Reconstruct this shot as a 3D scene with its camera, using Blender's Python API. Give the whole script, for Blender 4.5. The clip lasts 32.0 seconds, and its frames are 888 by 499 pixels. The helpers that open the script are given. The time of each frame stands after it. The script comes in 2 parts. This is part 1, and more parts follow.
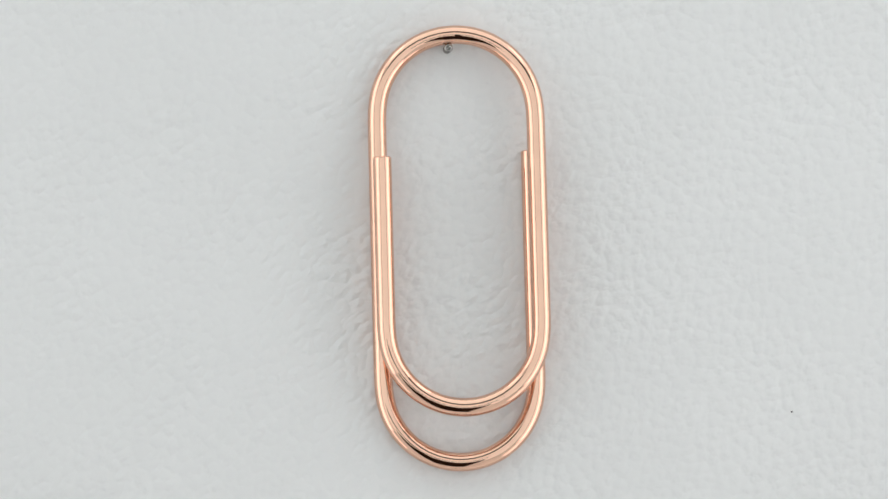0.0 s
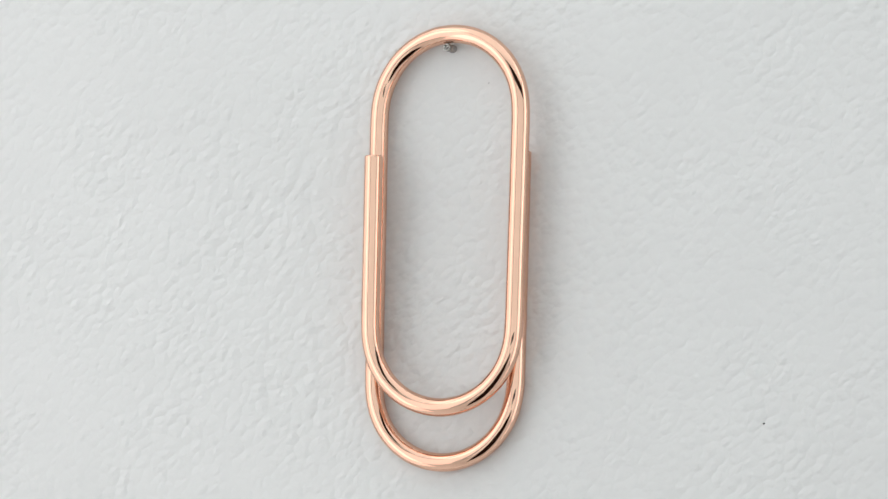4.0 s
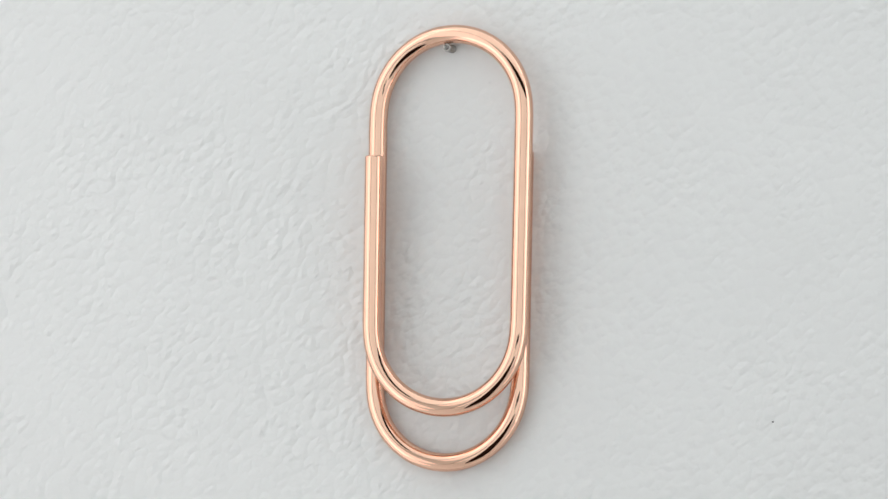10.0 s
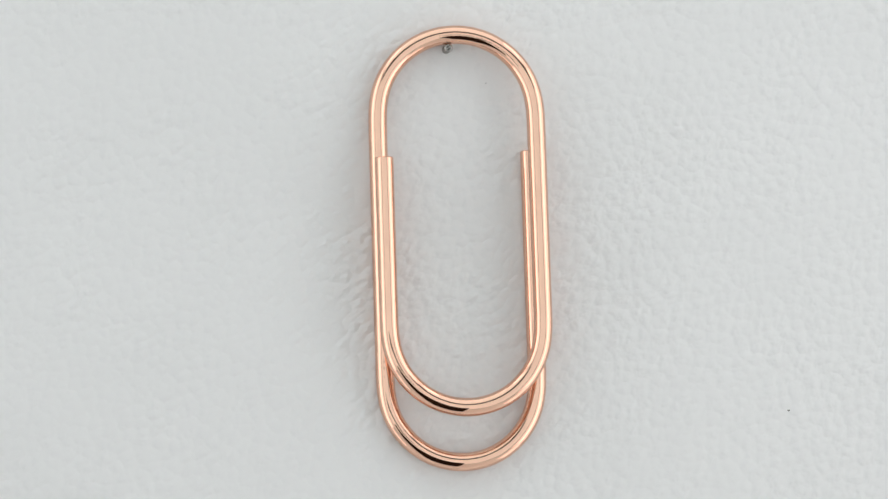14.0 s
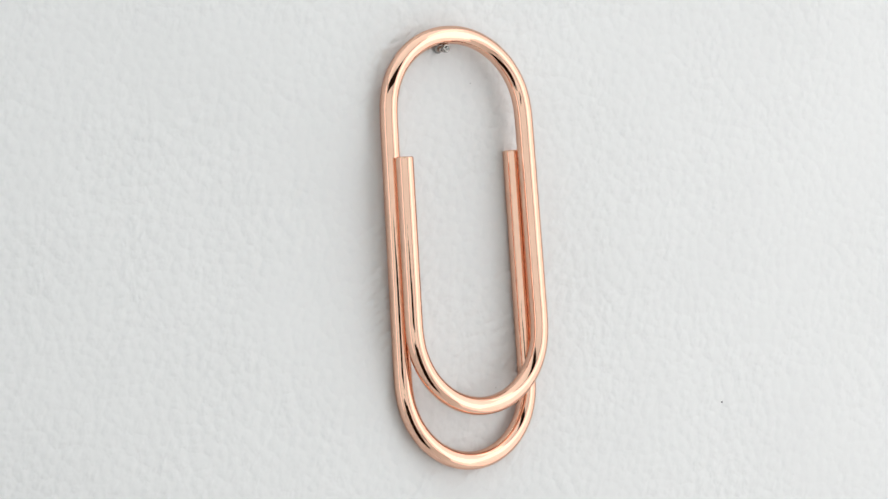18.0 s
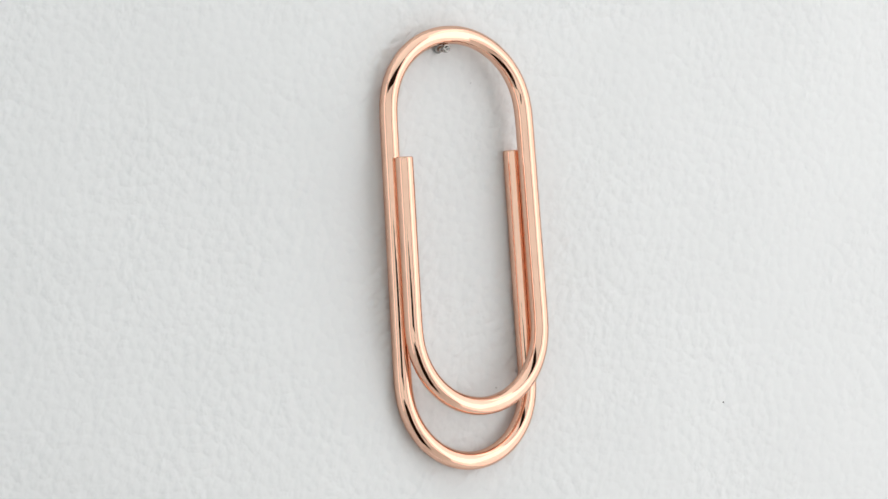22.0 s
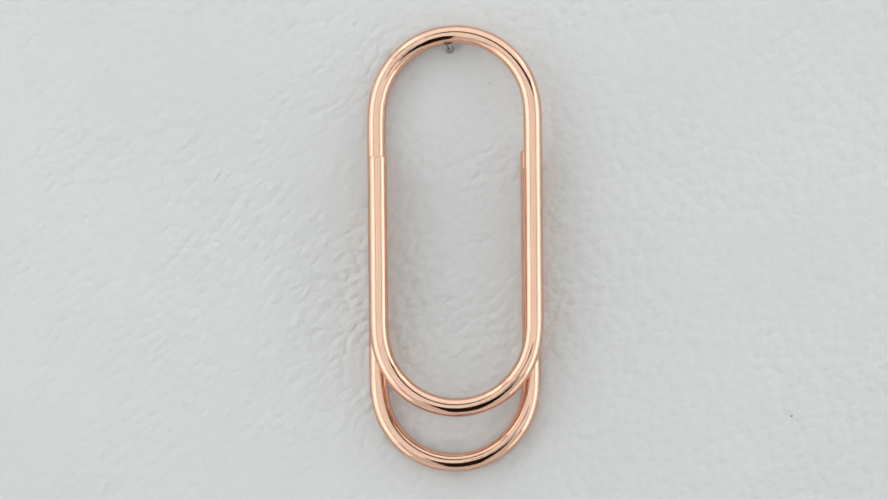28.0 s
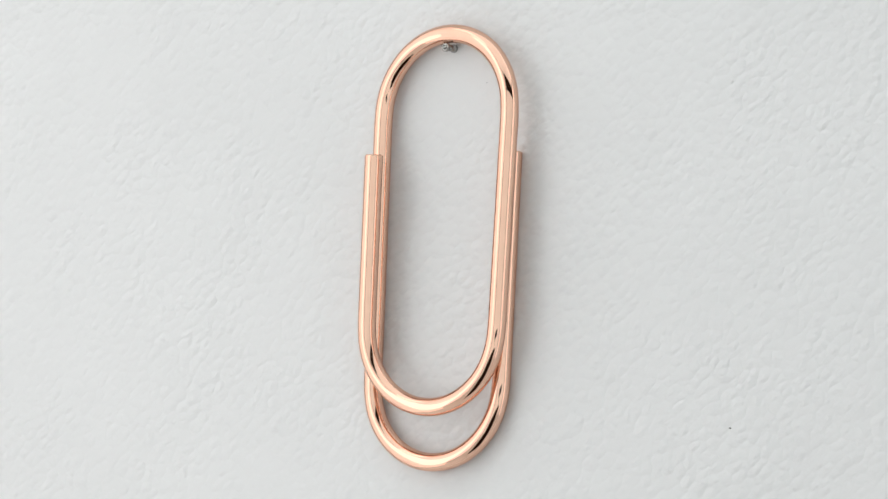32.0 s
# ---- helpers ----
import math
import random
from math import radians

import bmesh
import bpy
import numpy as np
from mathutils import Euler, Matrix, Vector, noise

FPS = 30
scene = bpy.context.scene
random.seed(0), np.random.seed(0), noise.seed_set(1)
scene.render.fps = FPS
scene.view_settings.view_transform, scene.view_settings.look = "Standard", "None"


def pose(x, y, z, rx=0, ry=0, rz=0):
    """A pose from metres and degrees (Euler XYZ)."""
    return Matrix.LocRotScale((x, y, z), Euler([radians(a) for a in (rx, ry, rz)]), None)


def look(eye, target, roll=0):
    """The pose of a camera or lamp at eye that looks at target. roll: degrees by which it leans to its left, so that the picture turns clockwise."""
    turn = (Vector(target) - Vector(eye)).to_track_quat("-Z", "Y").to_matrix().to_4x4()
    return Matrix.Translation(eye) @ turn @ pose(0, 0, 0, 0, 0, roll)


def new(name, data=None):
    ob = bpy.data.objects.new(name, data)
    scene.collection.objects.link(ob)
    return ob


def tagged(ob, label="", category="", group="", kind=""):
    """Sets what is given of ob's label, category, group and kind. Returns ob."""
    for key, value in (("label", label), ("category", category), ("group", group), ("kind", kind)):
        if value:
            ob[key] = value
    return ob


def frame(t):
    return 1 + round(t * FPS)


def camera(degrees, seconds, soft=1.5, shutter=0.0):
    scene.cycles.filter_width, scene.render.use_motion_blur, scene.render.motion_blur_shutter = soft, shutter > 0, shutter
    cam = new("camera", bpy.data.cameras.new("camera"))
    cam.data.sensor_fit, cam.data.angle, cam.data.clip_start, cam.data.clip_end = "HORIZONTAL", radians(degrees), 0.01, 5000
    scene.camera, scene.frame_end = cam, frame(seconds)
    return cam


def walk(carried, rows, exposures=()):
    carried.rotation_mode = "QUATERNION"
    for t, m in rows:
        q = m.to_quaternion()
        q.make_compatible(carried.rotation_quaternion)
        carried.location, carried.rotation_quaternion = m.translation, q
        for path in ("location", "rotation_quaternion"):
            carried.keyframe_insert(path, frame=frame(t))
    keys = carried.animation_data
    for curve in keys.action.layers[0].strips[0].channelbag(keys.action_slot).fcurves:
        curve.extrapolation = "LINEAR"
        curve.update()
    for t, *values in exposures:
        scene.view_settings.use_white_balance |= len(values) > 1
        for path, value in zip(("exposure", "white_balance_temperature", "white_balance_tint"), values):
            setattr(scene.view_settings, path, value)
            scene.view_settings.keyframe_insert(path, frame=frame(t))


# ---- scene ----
PX = 0.00008                     # metres per unit of the plan
Z0 = 0.5                        # height of the clip's middle
DIST = math.exp(2.198324) * 1000 * PX
PITCH, ROLL, LEAN, TILT = 0.033646, -0.0128, -0.098239, 0.025217

# the camera stands still, a little above the clip, and looks slightly down
cam = camera(9.957, 32.0)
TURN_CAM = Euler((math.pi / 2 - PITCH, 0, 0)).to_matrix() @ Euler((0, 0, -ROLL)).to_matrix()
EYE = Vector((0, 0, Z0)) + TURN_CAM @ Vector((0, 0, DIST))
CAM_POSE = Matrix.Translation(EYE) @ TURN_CAM.to_4x4()
EXPOSURES = [(0.0, 0.06), (32.0, 0.06)]
walk(cam, [(0.0, CAM_POSE), (32.0, CAM_POSE)], EXPOSURES)


def yaw_at(t):
    """The swing of the board: to and fro at an even rate, turning back at 6.73 and 19.97 s."""
    s = 13.46 - t if t < 6.73 else (39.94 - t if t > 19.97 else t)
    return radians(88.49 - 6.894 * s)


def board_pose(t):
    y = yaw_at(t)
    c, s = math.cos(y), math.sin(y)
    off = Vector((-34.86 + 62.27 * c - 42.84 * s, 2.9 + 2.2 * y * y, 62.27 * s + 41.84 * c)) * PX
    place = Vector((0, 0, Z0)) + TURN_CAM @ off
    sway = -0.02365 * y * y + 0.00081 * y + 0.00700
    turn = Euler((0, -sway, 0)).to_matrix() @ Euler((0, 0, -y)).to_matrix() @ Euler((LEAN, 0, 0)).to_matrix() @ Euler((0, -TILT, 0)).to_matrix()
    return Matrix.Translation(place) @ turn.to_4x4()


# ---- light ----
world = bpy.data.worlds.new("world")
world.use_nodes = True
scene.world = world
world.node_tree.nodes["Background"].inputs[0].default_value = (0.80, 0.88, 1.0, 1)
world.node_tree.nodes["Background"].inputs[1].default_value = 0.0


def area_lamp(name, place, target, w, h, watts, colour):
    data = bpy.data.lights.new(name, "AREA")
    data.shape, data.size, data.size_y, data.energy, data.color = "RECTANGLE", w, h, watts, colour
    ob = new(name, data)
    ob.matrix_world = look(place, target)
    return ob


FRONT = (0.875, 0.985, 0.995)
SIDE = (1.0, 0.962, 0.955)
for sx in (-1, 1):
    area_lamp("softbox_light", (sx * 0.38, -0.025, 0.568), (0, -0.025, 0.568), 0.45, 1.104, 1.22 + 0.12 * sx, SIDE)
    # added fill lamp, standing in for bright sides that are out of view
    area_lamp("added_fill_light", (sx * 0.72, -0.52, 0.584), (0, -0.52, 0.584), 0.60, 1.064, 1.34, SIDE)
# added front fill, for the even brightness mirrored from behind the camera
area_lamp("added_fill_light", (0, -1.056, 0.584), (0, 0, 0.584), 1.44, 1.064, 2.46, FRONT)
# added top lamp that lifts the leather's brightness; no known source
area_lamp("added_top_light", (0, -0.30, 1.132), (0, -0.30, 0), 1.2, 0.74, 1.56, FRONT)


# ---- materials ----
def material(name):
    m = bpy.data.materials.new(name)
    m.use_nodes = True
    nt = m.node_tree
    return m, nt, nt.nodes["Principled BSDF"]


def node(nt, kind, **inputs):
    n = nt.nodes.new(kind)
    for k, v in inputs.items():
        n.inputs[k.replace("_", " ")].default_value = v
    return n


def ramp(nt, stops):
    n = nt.nodes.new("ShaderNodeValToRGB")
    e = n.color_ramp.elements
    while len(e) < len(stops):
        e.new(0.5)
    for el, (p, c) in zip(e, stops):
        el.position, el.color = p, (*c, 1) if len(c) == 3 else c
    return n


def leather_material():
    m, nt, b = material("white_grained_leather")
    L = nt.links.new

    def combine(a, factor, c):
        n = nt.nodes.new("ShaderNodeMath")
        n.operation = "MULTIPLY_ADD"
        L(a, n.inputs[0])
        n.inputs[1].default_value = factor
        L(c, n.inputs[2])
        return n.outputs[0]

    def span(value, lo, hi, to_lo, to_hi):
        n = nt.nodes.new("ShaderNodeMapRange")
        n.interpolation_type = "SMOOTHSTEP"
        for name, v in (("From Min", lo), ("From Max", hi), ("To Min", to_lo), ("To Max", to_hi)):
            n.inputs[name].default_value = v
        L(value, n.inputs["Value"])
        return n.outputs[0]

    def times(a, c):
        n = nt.nodes.new("ShaderNodeMath")
        n.operation = "MULTIPLY"
        L(a, n.inputs[0])
        L(c, n.inputs[1])
        return n.outputs[0]

    def drawn_out(vector, along):
        n = nt.nodes.new("ShaderNodeMapping")
        n.inputs["Scale"].default_value = (along, 1.0, 1.0)
        L(vector, n.inputs[0])
        return n.outputs[0]

    def cloud(vector, **settings):
        n = node(nt, "ShaderNodeTexNoise", **settings)
        L(vector, n.inputs["Vector"])
        return n.outputs["Fac"]

    co = nt.nodes.new("ShaderNodeTexCoord").outputs["Object"]
    # the hide was stretched along a slanting direction that wanders a little
    warp = node(nt, "ShaderNodeTexNoise", Scale=120.0, Detail=2.0)
    L(co, warp.inputs["Vector"])
    bent = nt.nodes.new("ShaderNodeVectorMath")
    bent.operation = "MULTIPLY_ADD"
    L(warp.outputs["Color"], bent.inputs[0])
    bent.inputs[1].default_value = (0.0018, 0.0, 0.0018)
    L(co, bent.inputs[2])
    turn = nt.nodes.new("ShaderNodeMapping")
    turn.inputs["Rotation"].default_value = (0, radians(38), 0)
    L(bent.outputs[0], turn.inputs[0])
    slant = turn.outputs[0]

    # fine pebbles with rounded tops and grooves between them
    cell = drawn_out(slant, 0.74)
    pebble = node(nt, "ShaderNodeTexVoronoi", Scale=760.0, Randomness=1.0)
    pebble.feature = "SMOOTH_F1"
    pebble.inputs["Smoothness"].default_value = 0.3
    L(cell, pebble.inputs["Vector"])
    small = node(nt, "ShaderNodeTexVoronoi", Scale=1750.0, Randomness=1.0)
    small.feature = "SMOOTH_F1"
    small.inputs["Smoothness"].default_value = 0.3
    L(cell, small.inputs["Vector"])
    grain = cloud(cell, Scale=640.0, Detail=2.0, Roughness=0.5)
    # narrow creases, strong in some places and absent in others
    ridge = cloud(drawn_out(slant, 0.52), Scale=420.0, Detail=2.0, Roughness=0.5)
    off = nt.nodes.new("ShaderNodeMath")
    off.operation = "SUBTRACT"
    off.inputs[1].default_value = 0.5
    L(ridge, off.inputs[0])
    dist = nt.nodes.new("ShaderNodeMath")
    dist.operation = "ABSOLUTE"
    L(off.outputs[0], dist.inputs[0])
    crease = span(dist.outputs[0], 0.0, 0.11, 0.0, 1.0)
    creased = times(crease, span(cloud(co, Scale=46.0, Detail=2.0), 0.42, 0.60, 0.15, 1.0))
    # soft folds
    fold = cloud(drawn_out(slant, 0.5), Scale=260.0, Detail=2.0, Distortion=0.3)
    cells = combine(pebble.outputs["Distance"], -1.3, combine(small.outputs["Distance"], -0.22, grain))
    pebbled = times(cells, span(cloud(co, Scale=70.0, Detail=2.0), 0.36, 0.62, 0.6, 1.0))
    h = combine(creased, 0.13, combine(fold, 0.55, pebbled))
    bump = node(nt, "ShaderNodeBump", Strength=0.9, Distance=0.00021)
    L(h, bump.inputs["Height"])
    L(bump.outputs[0], b.inputs["Normal"])
    tone = cloud(co, Scale=22.0, Detail=3.0)
    r = ramp(nt, [(0.3, (0.735, 0.738, 0.742)), (0.7, (0.765, 0.768, 0.772))])
    L(tone, r.inputs[0])
    L(r.outputs[0], b.inputs["Base Color"])
    L(span(crease, 0.0, 1.0, 0.52, 0.43), b.inputs["Roughness"])
    b.inputs["Specular IOR Level"].default_value = 0.5
    return m


def rose_gold_material():
    m, nt, b = material("polished_rose_gold")
    L = nt.links.new
    co = nt.nodes.new("ShaderNodeTexCoord")
    n = node(nt, "ShaderNodeTexNoise", Scale=2250.0, Detail=3.0)
    L(co.outputs["Object"], n.inputs["Vector"])
    r = ramp(nt, [(0.3, (0.008,) * 3), (0.75, (0.032,) * 3)])
    L(n.outputs["Fac"], r.inputs[0])
    L(r.outputs[0], b.inputs["Roughness"])
    tone = node(nt, "ShaderNodeTexNoise", Scale=300.0, Detail=2.0)
    L(co.outputs["Object"], tone.inputs["Vector"])
    c = ramp(nt, [(0.3, (0.838, 0.524, 0.392)), (0.7, (0.868, 0.548, 0.412))])
    L(tone.outputs["Fac"], c.inputs[0])
    L(c.outputs[0], b.inputs["Base Color"])
    bump = node(nt, "ShaderNodeBump", Strength=0.06, Distance=0.00008)
    ripple = node(nt, "ShaderNodeTexNoise", Scale=400.0, Detail=2.0)
    L(co.outputs["Object"], ripple.inputs["Vector"])
    L(ripple.outputs["Fac"], bump.inputs["Height"])
    L(bump.outputs[0], b.inputs["Normal"])
    b.inputs["Metallic"].default_value = 1.0
    b.inputs["Specular Tint"].default_value = (0.70, 0.62, 0.58, 1)
    return m


def simple(name, dark, light, rough, metal=0.0, scale=30.0, bump_m=0.0002):
    m, nt, b = material(name)
    L = nt.links.new
    co = nt.nodes.new("ShaderNodeTexCoord")
    n = node(nt, "ShaderNodeTexNoise", Scale=scale, Detail=4.0)
    L(co.outputs["Object"], n.inputs["Vector"])
    r = ramp(nt, [(0.3, dark), (0.7, light)])
    L(n.outputs["Fac"], r.inputs[0])
    L(r.outputs[0], b.inputs["Base Color"])
    bump = node(nt, "ShaderNodeBump", Strength=0.3, Distance=bump_m)
    L(n.outputs["Fac"], bump.inputs["Height"])
    L(bump.outputs[0], b.inputs["Normal"])
    b.inputs["Roughness"].default_value, b.inputs["Metallic"].default_value = rough, metal
    return m


LEATHER = leather_material()
GOLD = rose_gold_material()
STEEL = simple("worn_steel", (0.26, 0.25, 0.24), (0.46, 0.45, 0.43), 0.22, 1.0, 2250.0, 0.00004)
FIBRE = simple("fibreboard", (0.30, 0.22, 0.15), (0.36, 0.27, 0.18), 0.8, 0, 750.0)
SPECK = simple("grey_dust", (0.09, 0.09, 0.095), (0.15, 0.15, 0.15), 0.9, 0, 5000.0)
PAINT = simple("white_wall_paint", (0.78, 0.78, 0.77), (0.82, 0.82, 0.81), 0.8, 0, 8.0)
PALE = simple("pale_floor_paint", (0.78, 0.78, 0.77), (0.84, 0.84, 0.83), 0.7, 0, 10.0)
DARK = simple("dark_brown_paint", (0.018, 0.010, 0.007), (0.026, 0.015, 0.010), 1.0, 0, 60.0)
DARK.node_tree.nodes["Principled BSDF"].inputs["Specular IOR Level"].default_value = 0.1


# ---- builders ----
def mesh_from(name, verts, faces, mat, smooth=True):
    me = bpy.data.meshes.new(name)
    me.from_pydata([tuple(v) for v in verts], [], faces)
    me.materials.append(mat)
    if smooth:
        for p in me.polygons:
            p.use_smooth = True
    me.update()
    return me


def part(name, data, parent, label=""):
    ob = new(name, data)
    ob.parent = parent
    if label:
        ob["label"] = label
    return ob


def bm_mesh(name, bm, mat):
    me = bpy.data.meshes.new(name)
    bm.to_mesh(me)
    bm.free()
    me.materials.append(mat)
    return me


def block(name, lo, hi, mat, bevel=0.0, segments=2):
    bm = bmesh.new()
    bmesh.ops.create_cube(bm, size=1.0)
    for v in bm.verts:
        v.co = [lo[i] + (v.co[i] + 0.5) * (hi[i] - lo[i]) for i in range(3)]
    if bevel:
        bmesh.ops.bevel(bm, geom=bm.edges[:], offset=bevel, segments=segments, affect="EDGES", profile=0.5)
    return bm_mesh(name, bm, mat)


def lathe(name, profile, sides, mat, smooth=True):
    """A solid of revolution about local y; profile: (radius, y), from end to end, closed on the axis."""
    verts, faces = [], []
    for r, y in profile:
        for k in range(sides):
            a = 2 * math.pi * k / sides
            verts.append((r * math.cos(a), y, r * math.sin(a)))
    for i in range(len(profile) - 1):
        for k in range(sides):
            j = (k + 1) % sides
            faces.append((i * sides + k, i * sides + j, (i + 1) * sides + j, (i + 1) * sides + k))
    faces.append(tuple(range(sides))[::-1])
    faces.append(tuple(range((len(profile) - 1) * sides, len(profile) * sides)))
    return mesh_from(name, verts, faces, mat, smooth)


# ---- a white light tent on a table, with dark stand and bar added for reflections ----
def room():
    x0, x1, y0, y1, h, w = -0.76, 0.76, -1.08, 0.48, 1.14, 0.05
    side = "plain white side of a light tent"
    for name, lo, hi, mat, label in (
            ("floor", (x0 - w, y0 - w, -0.04), (x1 + w, y1 + w, 0), PALE, "pale painted floor of a light tent"),
            ("ceiling", (x0 - w, y0 - w, h), (x1 + w, y1 + w, h + 0.04), PAINT, "plain white top of a light tent"),
            ("wall_north", (x0 - w, y1, 0), (x1 + w, y1 + w, h), PAINT, side),
            ("wall_south", (x0 - w, y0 - w, 0), (x1 + w, y0, h), PAINT, side),
            ("wall_west", (x0 - w, y0, 0), (x0, y1, h), PAINT, side),
            ("wall_east", (x1, y0, 0), (x1 + w, y1, h), PAINT, side)):
        tagged(new(name, block(name, lo, hi, mat)), label, "light tent", kind="structure")
    # unseen bar, added so that the wire mirrors a thin dark line
    rail = tagged(new("dark_mirror_bar", block("dark_mirror_bar", (-0.36, -0.72, 0.925), (0.64, -0.64, 1.085), DARK, 0.004)),
                  "unseen dark brown bar, added to mirror as a dark line in the wire", "rail", kind="structure")
    for sx in (-0.28, 0.54):
        part("hanger", block("hanger", (sx - 0.004, -0.684, 1.08), (sx + 0.004, -0.676, 1.1396), DARK), rail)
    # unseen; cabinet and plate are sized to mirror as dark patches
    rig = tagged(new("camera_stand"), "unseen dark brown camera stand, shaped to mirror as dark patches in the wire", "stand")
    part("cabinet", block("cabinet", (-0.118, -0.48, 0.024), (0.092, -0.30, 0.428), DARK, 0.004), rig)
    for sx in (-0.056, 0.056):
        for sy in (-0.456, -0.324):
            part("wheel", block("wheel", (sx - 0.006, sy - 0.012, 0.0002), (sx + 0.006, sy + 0.012, 0.024), DARK, 0.005), rig)
    part("column", block("column", (-0.012, -0.80, 0.2), (0.012, -0.776, 0.508), DARK, 0.003), rig)
    part("foot_bar", block("foot_bar", (-0.012, -0.80, 0.176), (0.012, -0.476, 0.20), DARK, 0.003), rig)
    part("camera_plate", block("camera_plate", (-0.15, -0.808, 0.508), (0.15, -0.76, 0.560), DARK, 0.004), rig)


# ---- leather board ----
WALL = -37.0 * PX               # the leather's face, towards the clip's middle
BW, BZ0, BZ1, BT = 0.132, -0.086, 0.086, 0.008


def leather_board():
    board = tagged(new("leather_board"), "upright board covered in white grained leather, standing on a pole", "board")
    # local: x right, -y towards the viewer, z up
    f = -WALL
    part("core", block("core", (-BW + 0.0016, f + 0.0012, BZ0 + 0.0016), (BW - 0.0016, f + BT, BZ1 - 0.0016), FIBRE, 0.0008), board, "brown fibreboard core")
    # the cover: a gently uneven sheet turned over the edges
    nx, nz = 264, 184
    verts, faces = [], []
    for j in range(nz + 1):
        for i in range(nx + 1):
            u, v = i / nx * 2 - 1, j / nz
            x, z = u * BW, BZ0 + v * (BZ1 - BZ0)
            e = min(BW - abs(x), z - BZ0, BZ1 - z)
            turned = 0.0032 * max(0.0, 1 - e / 0.0032) ** 2
            wave = 0.000072 * noise.noise((x * 55, z * 55, 3.0)) + 0.000024 * noise.noise((x * 225 + z * 100, z * 175, 9.0))
            verts.append((x, f + turned + wave, z))
    w = nx + 1
    for j in range(nz):
        for i in range(nx):
            a = j * w + i
            faces.append((a, a + 1, a + 1 + w, a + w))
    # the turned-in rim
    rim = [i for i in range(w)] + [j * w + nx for j in range(1, nz + 1)] + [nz * w + i for i in range(nx - 1, -1, -1)] + [j * w for j in range(nz - 1, 0, -1)]
    base = len(verts)
    for k in rim:
        x, y, z = verts[k]
        verts.append((x, f + BT + 0.0004, z))
    n = len(rim)
    for k in range(n):
        a, b = rim[k], rim[(k + 1) % n]
        faces.append((b, a, base + k, base + (k + 1) % n))
    part("leather_cover", mesh_from("leather_cover", verts, faces, LEATHER), board, "white grained leather with soft creases")
    # it stands on a pole behind it
    pole = part("pole", lathe("pole", [(0.0056, -0.4912), (0.0056, 0.02), (0.0048, 0.022)], 20, STEEL), board, "grey steel pole behind the board")
    pole.matrix_basis = Matrix.Translation((0, f + BT + 0.012, 0)) @ Euler((-LEAN, 0, 0)).to_matrix().to_4x4() @ pose(0, 0, 0, 90)
    part("clamp", block("clamp", (-0.012, f + BT + 0.0004, -0.008), (0.012, f + BT + 0.02, 0.012), DARK, 0.0012), board, "dark brown clamp")
    part("base_disc", lathe("base_disc", [(0.06, -0.498), (0.06, -0.494), (0.056, -0.4912), (0.008, -0.4904)], 40, DARK), pole, "round dark base")
    return board


# ---- paper clip ----
XLF, XRF, XLB, XRB = -136.9, 136.9, -142.4, 128.2
ZT, ZF, ZB, ZEL, ZER = 379.8, -282.8, -378.0, 162.0, 171.0
YEL, YF, YRT, YLT, YB, YER = 19.0, 16.0, 7.0, -13.0, -19.8, -24.0
RAD = 16.3


def clip_line():
    """The wire's middle line, in plan units: x, z, towards the viewer."""
    hf, hb, ha = (XRF - XLF) / 2, (XRB - XLB) / 2, (XRF - XLB) / 2
    pts = []

    def straight(a, b, n):
        for i in range(n):
            k = i / n
            pts.append([a[q] + (b[q] - a[q]) * k for q in range(3)])

    straight((XLF, ZEL, YEL), (XLF, ZF + hf, YF), 40)
    for i in range(48):
        a = math.pi * i / 48
        pts.append([(XLF + XRF) / 2 - hf * math.cos(a), ZF + hf - hf * math.sin(a), YF])
    straight((XRF, ZF + hf, YF), (XRF, ZT - ha, YRT), 48)
    for i in range(48):
        a = math.pi * i / 48
        pts.append([(XRF + XLB) / 2 + ha * math.cos(a), ZT - ha + ha * math.sin(a), (YRT + YLT) / 2 + (YRT - YLT) / 2 * math.cos(a) - 7 * math.sin(a)])
    straight((XLB, ZT - ha, YLT), (XLB, ZB + hb, YB), 48)
    for i in range(48):
        a = math.pi * i / 48
        pts.append([(XLB + XRB) / 2 - hb * math.cos(a), ZB + hb - hb * math.sin(a), YB + 4 * math.sin(a)])
    straight((XRB, ZB + hb, YB), (XRB, ZER, YER), 48)
    pts.append([XRB, ZER, YER])
    p = np.array(pts)
    # ease the joins between straights and bends
    for _ in range(10):
        p[1:-1] = 0.25 * p[:-2] + 0.5 * p[1:-1] + 0.25 * p[2:]
    return [Vector((a * PX, -c * PX, b * PX)) for a, b, c in p]


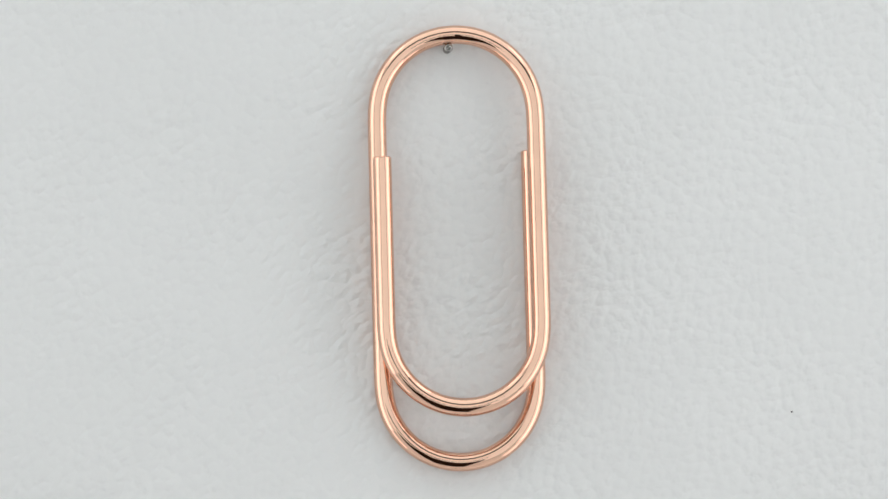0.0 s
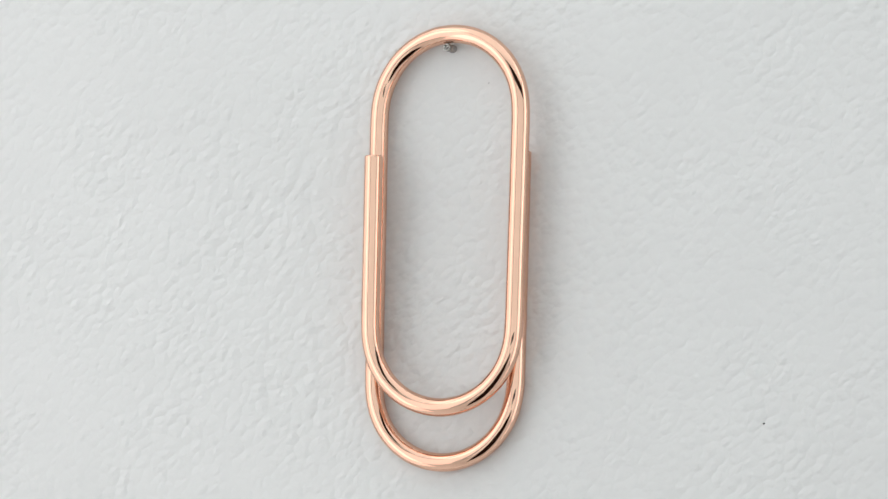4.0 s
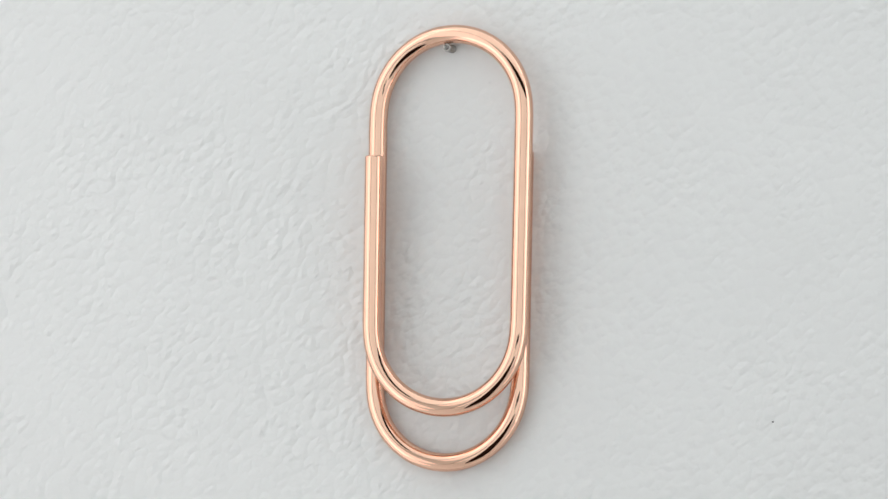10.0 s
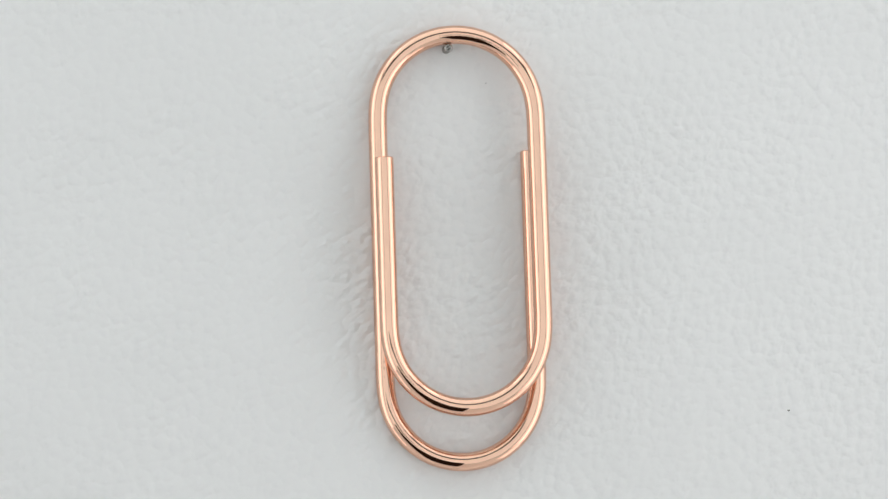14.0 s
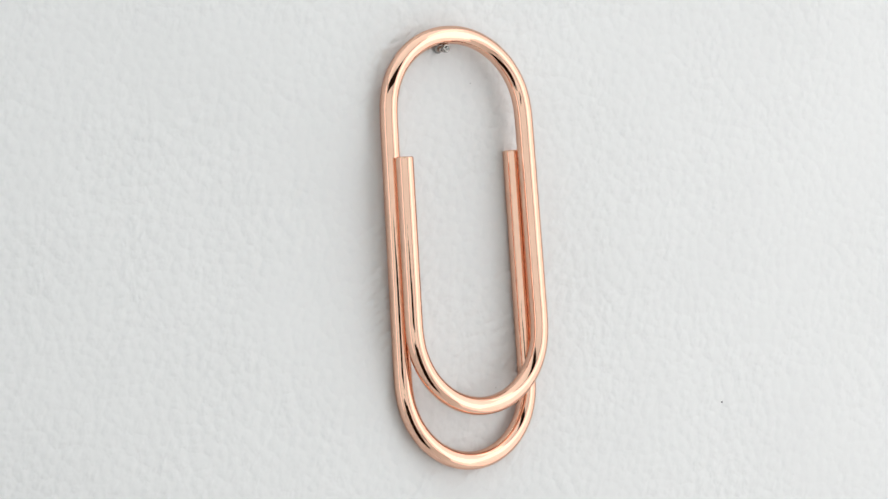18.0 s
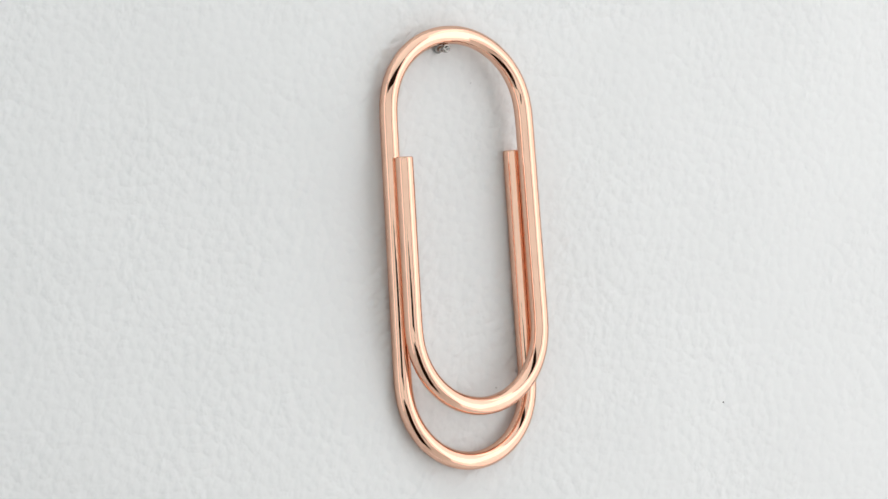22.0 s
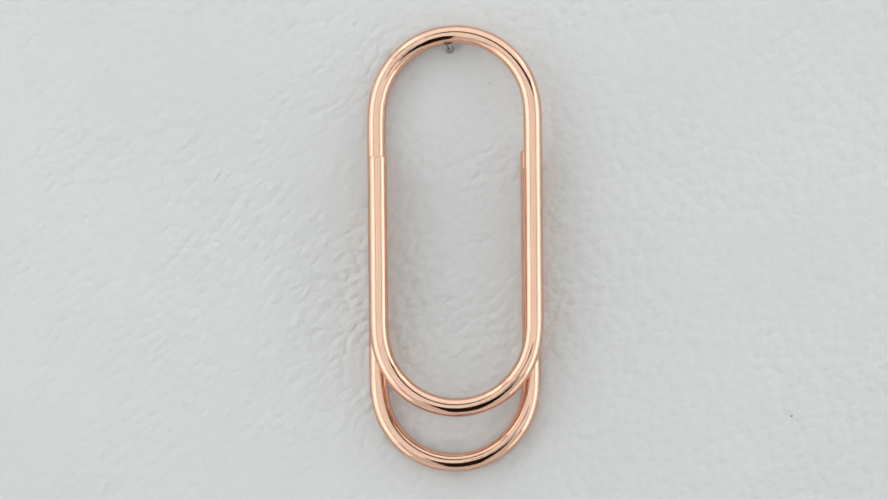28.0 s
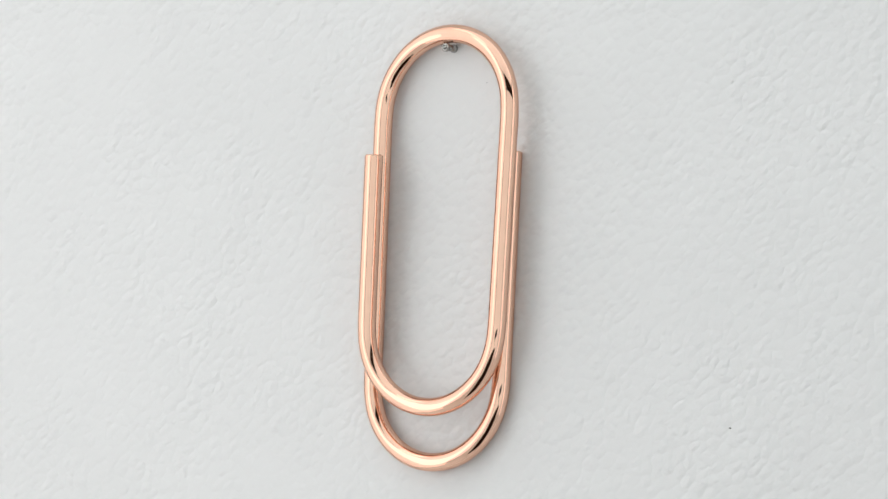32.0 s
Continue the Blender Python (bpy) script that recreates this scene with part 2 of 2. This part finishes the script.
def paper_clip():
    clip = tagged(new("paper_clip"), "large polished rose gold paper clip hanging on a steel pin", "paper clip")
    line = clip_line()
    sides, r = 32, RAD * PX
    verts, faces = [], []
    up = Vector((0, -1, 0))
    rings = []
    for i, c in enumerate(line):
        tan = (line[min(i + 1, len(line) - 1)] - line[max(i - 1, 0)]).normalized()
        side = tan.cross(up).normalized()
        top = side.cross(tan).normalized()
        rings.append((c, tan, side, top))
    n = len(rings)
    # ends: two narrowing rings give the cut a small rounded edge
    c, t, s, u = rings[0]
    rows = [(c, s, u, r * 0.86), (c + t * r * 0.05, s, u, r * 0.95), (c + t * r * 0.14, s, u, r), (c + t * r * 0.18, s, u, r)]
    rows += [(c, s, u, r) for c, t, s, u in rings[1:-1]]
    c, t, s, u = rings[-1]
    rows += [(c - t * r * 0.18, s, u, r), (c - t * r * 0.14, s, u, r), (c - t * r * 0.05, s, u, r * 0.95), (c, s, u, r * 0.86)]
    for c, s, u, rr in rows:
        for k in range(sides):
            a = 2 * math.pi * k / sides
            verts.append(c + s * (rr * math.cos(a)) + u * (rr * math.sin(a)))
    for i in range(len(rows) - 1):
        for k in range(sides):
            j = (k + 1) % sides
            faces.append((i * sides + k, i * sides + j, (i + 1) * sides + j, (i + 1) * sides + k))
    me = mesh_from("wire", verts, faces, GOLD)
    bm = bmesh.new()
    bm.from_mesh(me)
    bmesh.ops.recalc_face_normals(bm, faces=bm.faces[:])
    bm.to_mesh(me)
    bm.free()
    part("wire", me, clip)
    for (c, t, s, u), sign in ((rings[0], -1), (rings[-1], 1)):
        vs = [c + s * (0.86 * r * math.cos(2 * math.pi * k / sides)) + u * (0.86 * r * math.sin(2 * math.pi * k / sides)) for k in range(sides)]
        vs += [c]
        fs = [(k, (k + 1) % sides, sides) for k in range(sides)]
        if sign < 0:
            fs = [q[::-1] for q in fs]
        part("cut_end", mesh_from("cut_end", vs, fs, GOLD, False), clip, "flat cut end of the wire")
    # two tiny pits in the plating of the inner wire
    for z, size in ((150, 1.8), (47, 1.5)):
        me = lathe("pit", [(0.3 * size * PX, -0.25 * size * PX), (size * PX, 0.0), (0.6 * size * PX, 0.3 * size * PX)], 8, SPECK)
        pit = part("pit", me, clip, "tiny dark pit in the plating")
        pit.matrix_basis = Matrix.Translation((-130.6 * PX, 3.6 * PX + (150 - z) * 0.015 * PX, z * PX)) @ pose(0, 0, 0, 0, 0, 43)
    return clip


# ---- pin ----
PIN_X, PIN_Z, PIN_TIP = -13.0 * PX, 354.5 * PX, -5.0 * PX


def steel_pin():
    pin = tagged(new("steel_pin"), "short worn steel screw holding up the clip", "screw")
    f, tip = -WALL, -PIN_TIP
    r = 6.0 * PX
    sh = part("shank", lathe("shank", [(r, f + 0.0016), (r, f - 0.00008), (r * 1.25, f - 0.00016), (r * 1.25, f - 0.0004), (r, f - 0.00052), (r, tip + 0.00064)], 24, STEEL), pin)
    sh.location = (PIN_X, 0, PIN_Z)
    hd = part("head", lathe("head", [(r, tip + 0.00064), (r * 1.3, tip + 0.00052), (r * 1.33, tip + 0.00016), (r * 1.15, tip), (r * 0.75, tip - 0.00004), (r * 0.6, tip + 0.0002)], 24, STEEL), pin)
    hd.location = (PIN_X, 0, PIN_Z)
    ridge = part("slot_ridge", block("slot_ridge", (-r * 0.62, tip + 0.00002, -r * 0.16), (r * 0.62, tip + 0.0002, r * 0.16), STEEL, 0.00002, 1), hd)
    ridge.matrix_basis = pose(0, 0, 0, 0, -38, 0)
    return pin


# ---- specks on the leather ----
def dust_speck(x, z, size):
    me = lathe("dust_speck", [(size * 0.4, -size * 0.35), (size, 0.0), (size * 0.8, size * 0.2)], 9, SPECK)
    for v in me.vertices:
        v.co = (x * PX + v.co[0], -WALL + v.co[1], z * PX + v.co[2] * 0.75)
    return tagged(new("dust_speck", me), "tiny dark speck on the white leather", "speck", "specks on the leather")


def motions(carried):
    times = [0.0, 0.8, 1.6, 2.4, 3.2, 4.0, 4.8, 5.5, 6.0, 6.4, 6.63, 6.73, 6.83, 7.1, 7.6, 8.4, 9.2, 10.0, 10.8, 11.6, 12.4, 13.2,
             14.0, 14.8, 15.6, 16.4, 17.2, 18.0, 18.8, 19.4, 19.7, 19.87, 19.97, 20.07, 20.3, 20.7, 21.4, 22.2, 23.0, 23.8,
             24.6, 25.4, 26.2, 27.0, 27.8, 28.6, 29.4, 30.2, 31.0, 31.6, 32.0]
    for ob in carried:
        walk(ob, [(t, board_pose(t)) for t in times])


room()
carried = [leather_board(), paper_clip(), steel_pin()]
carried += [dust_speck(582.6, -301.5, 0.00017), dust_speck(70.6, -250.7, 0.00011), dust_speck(56.7, 293.4, 0.00008)]
motions(carried)
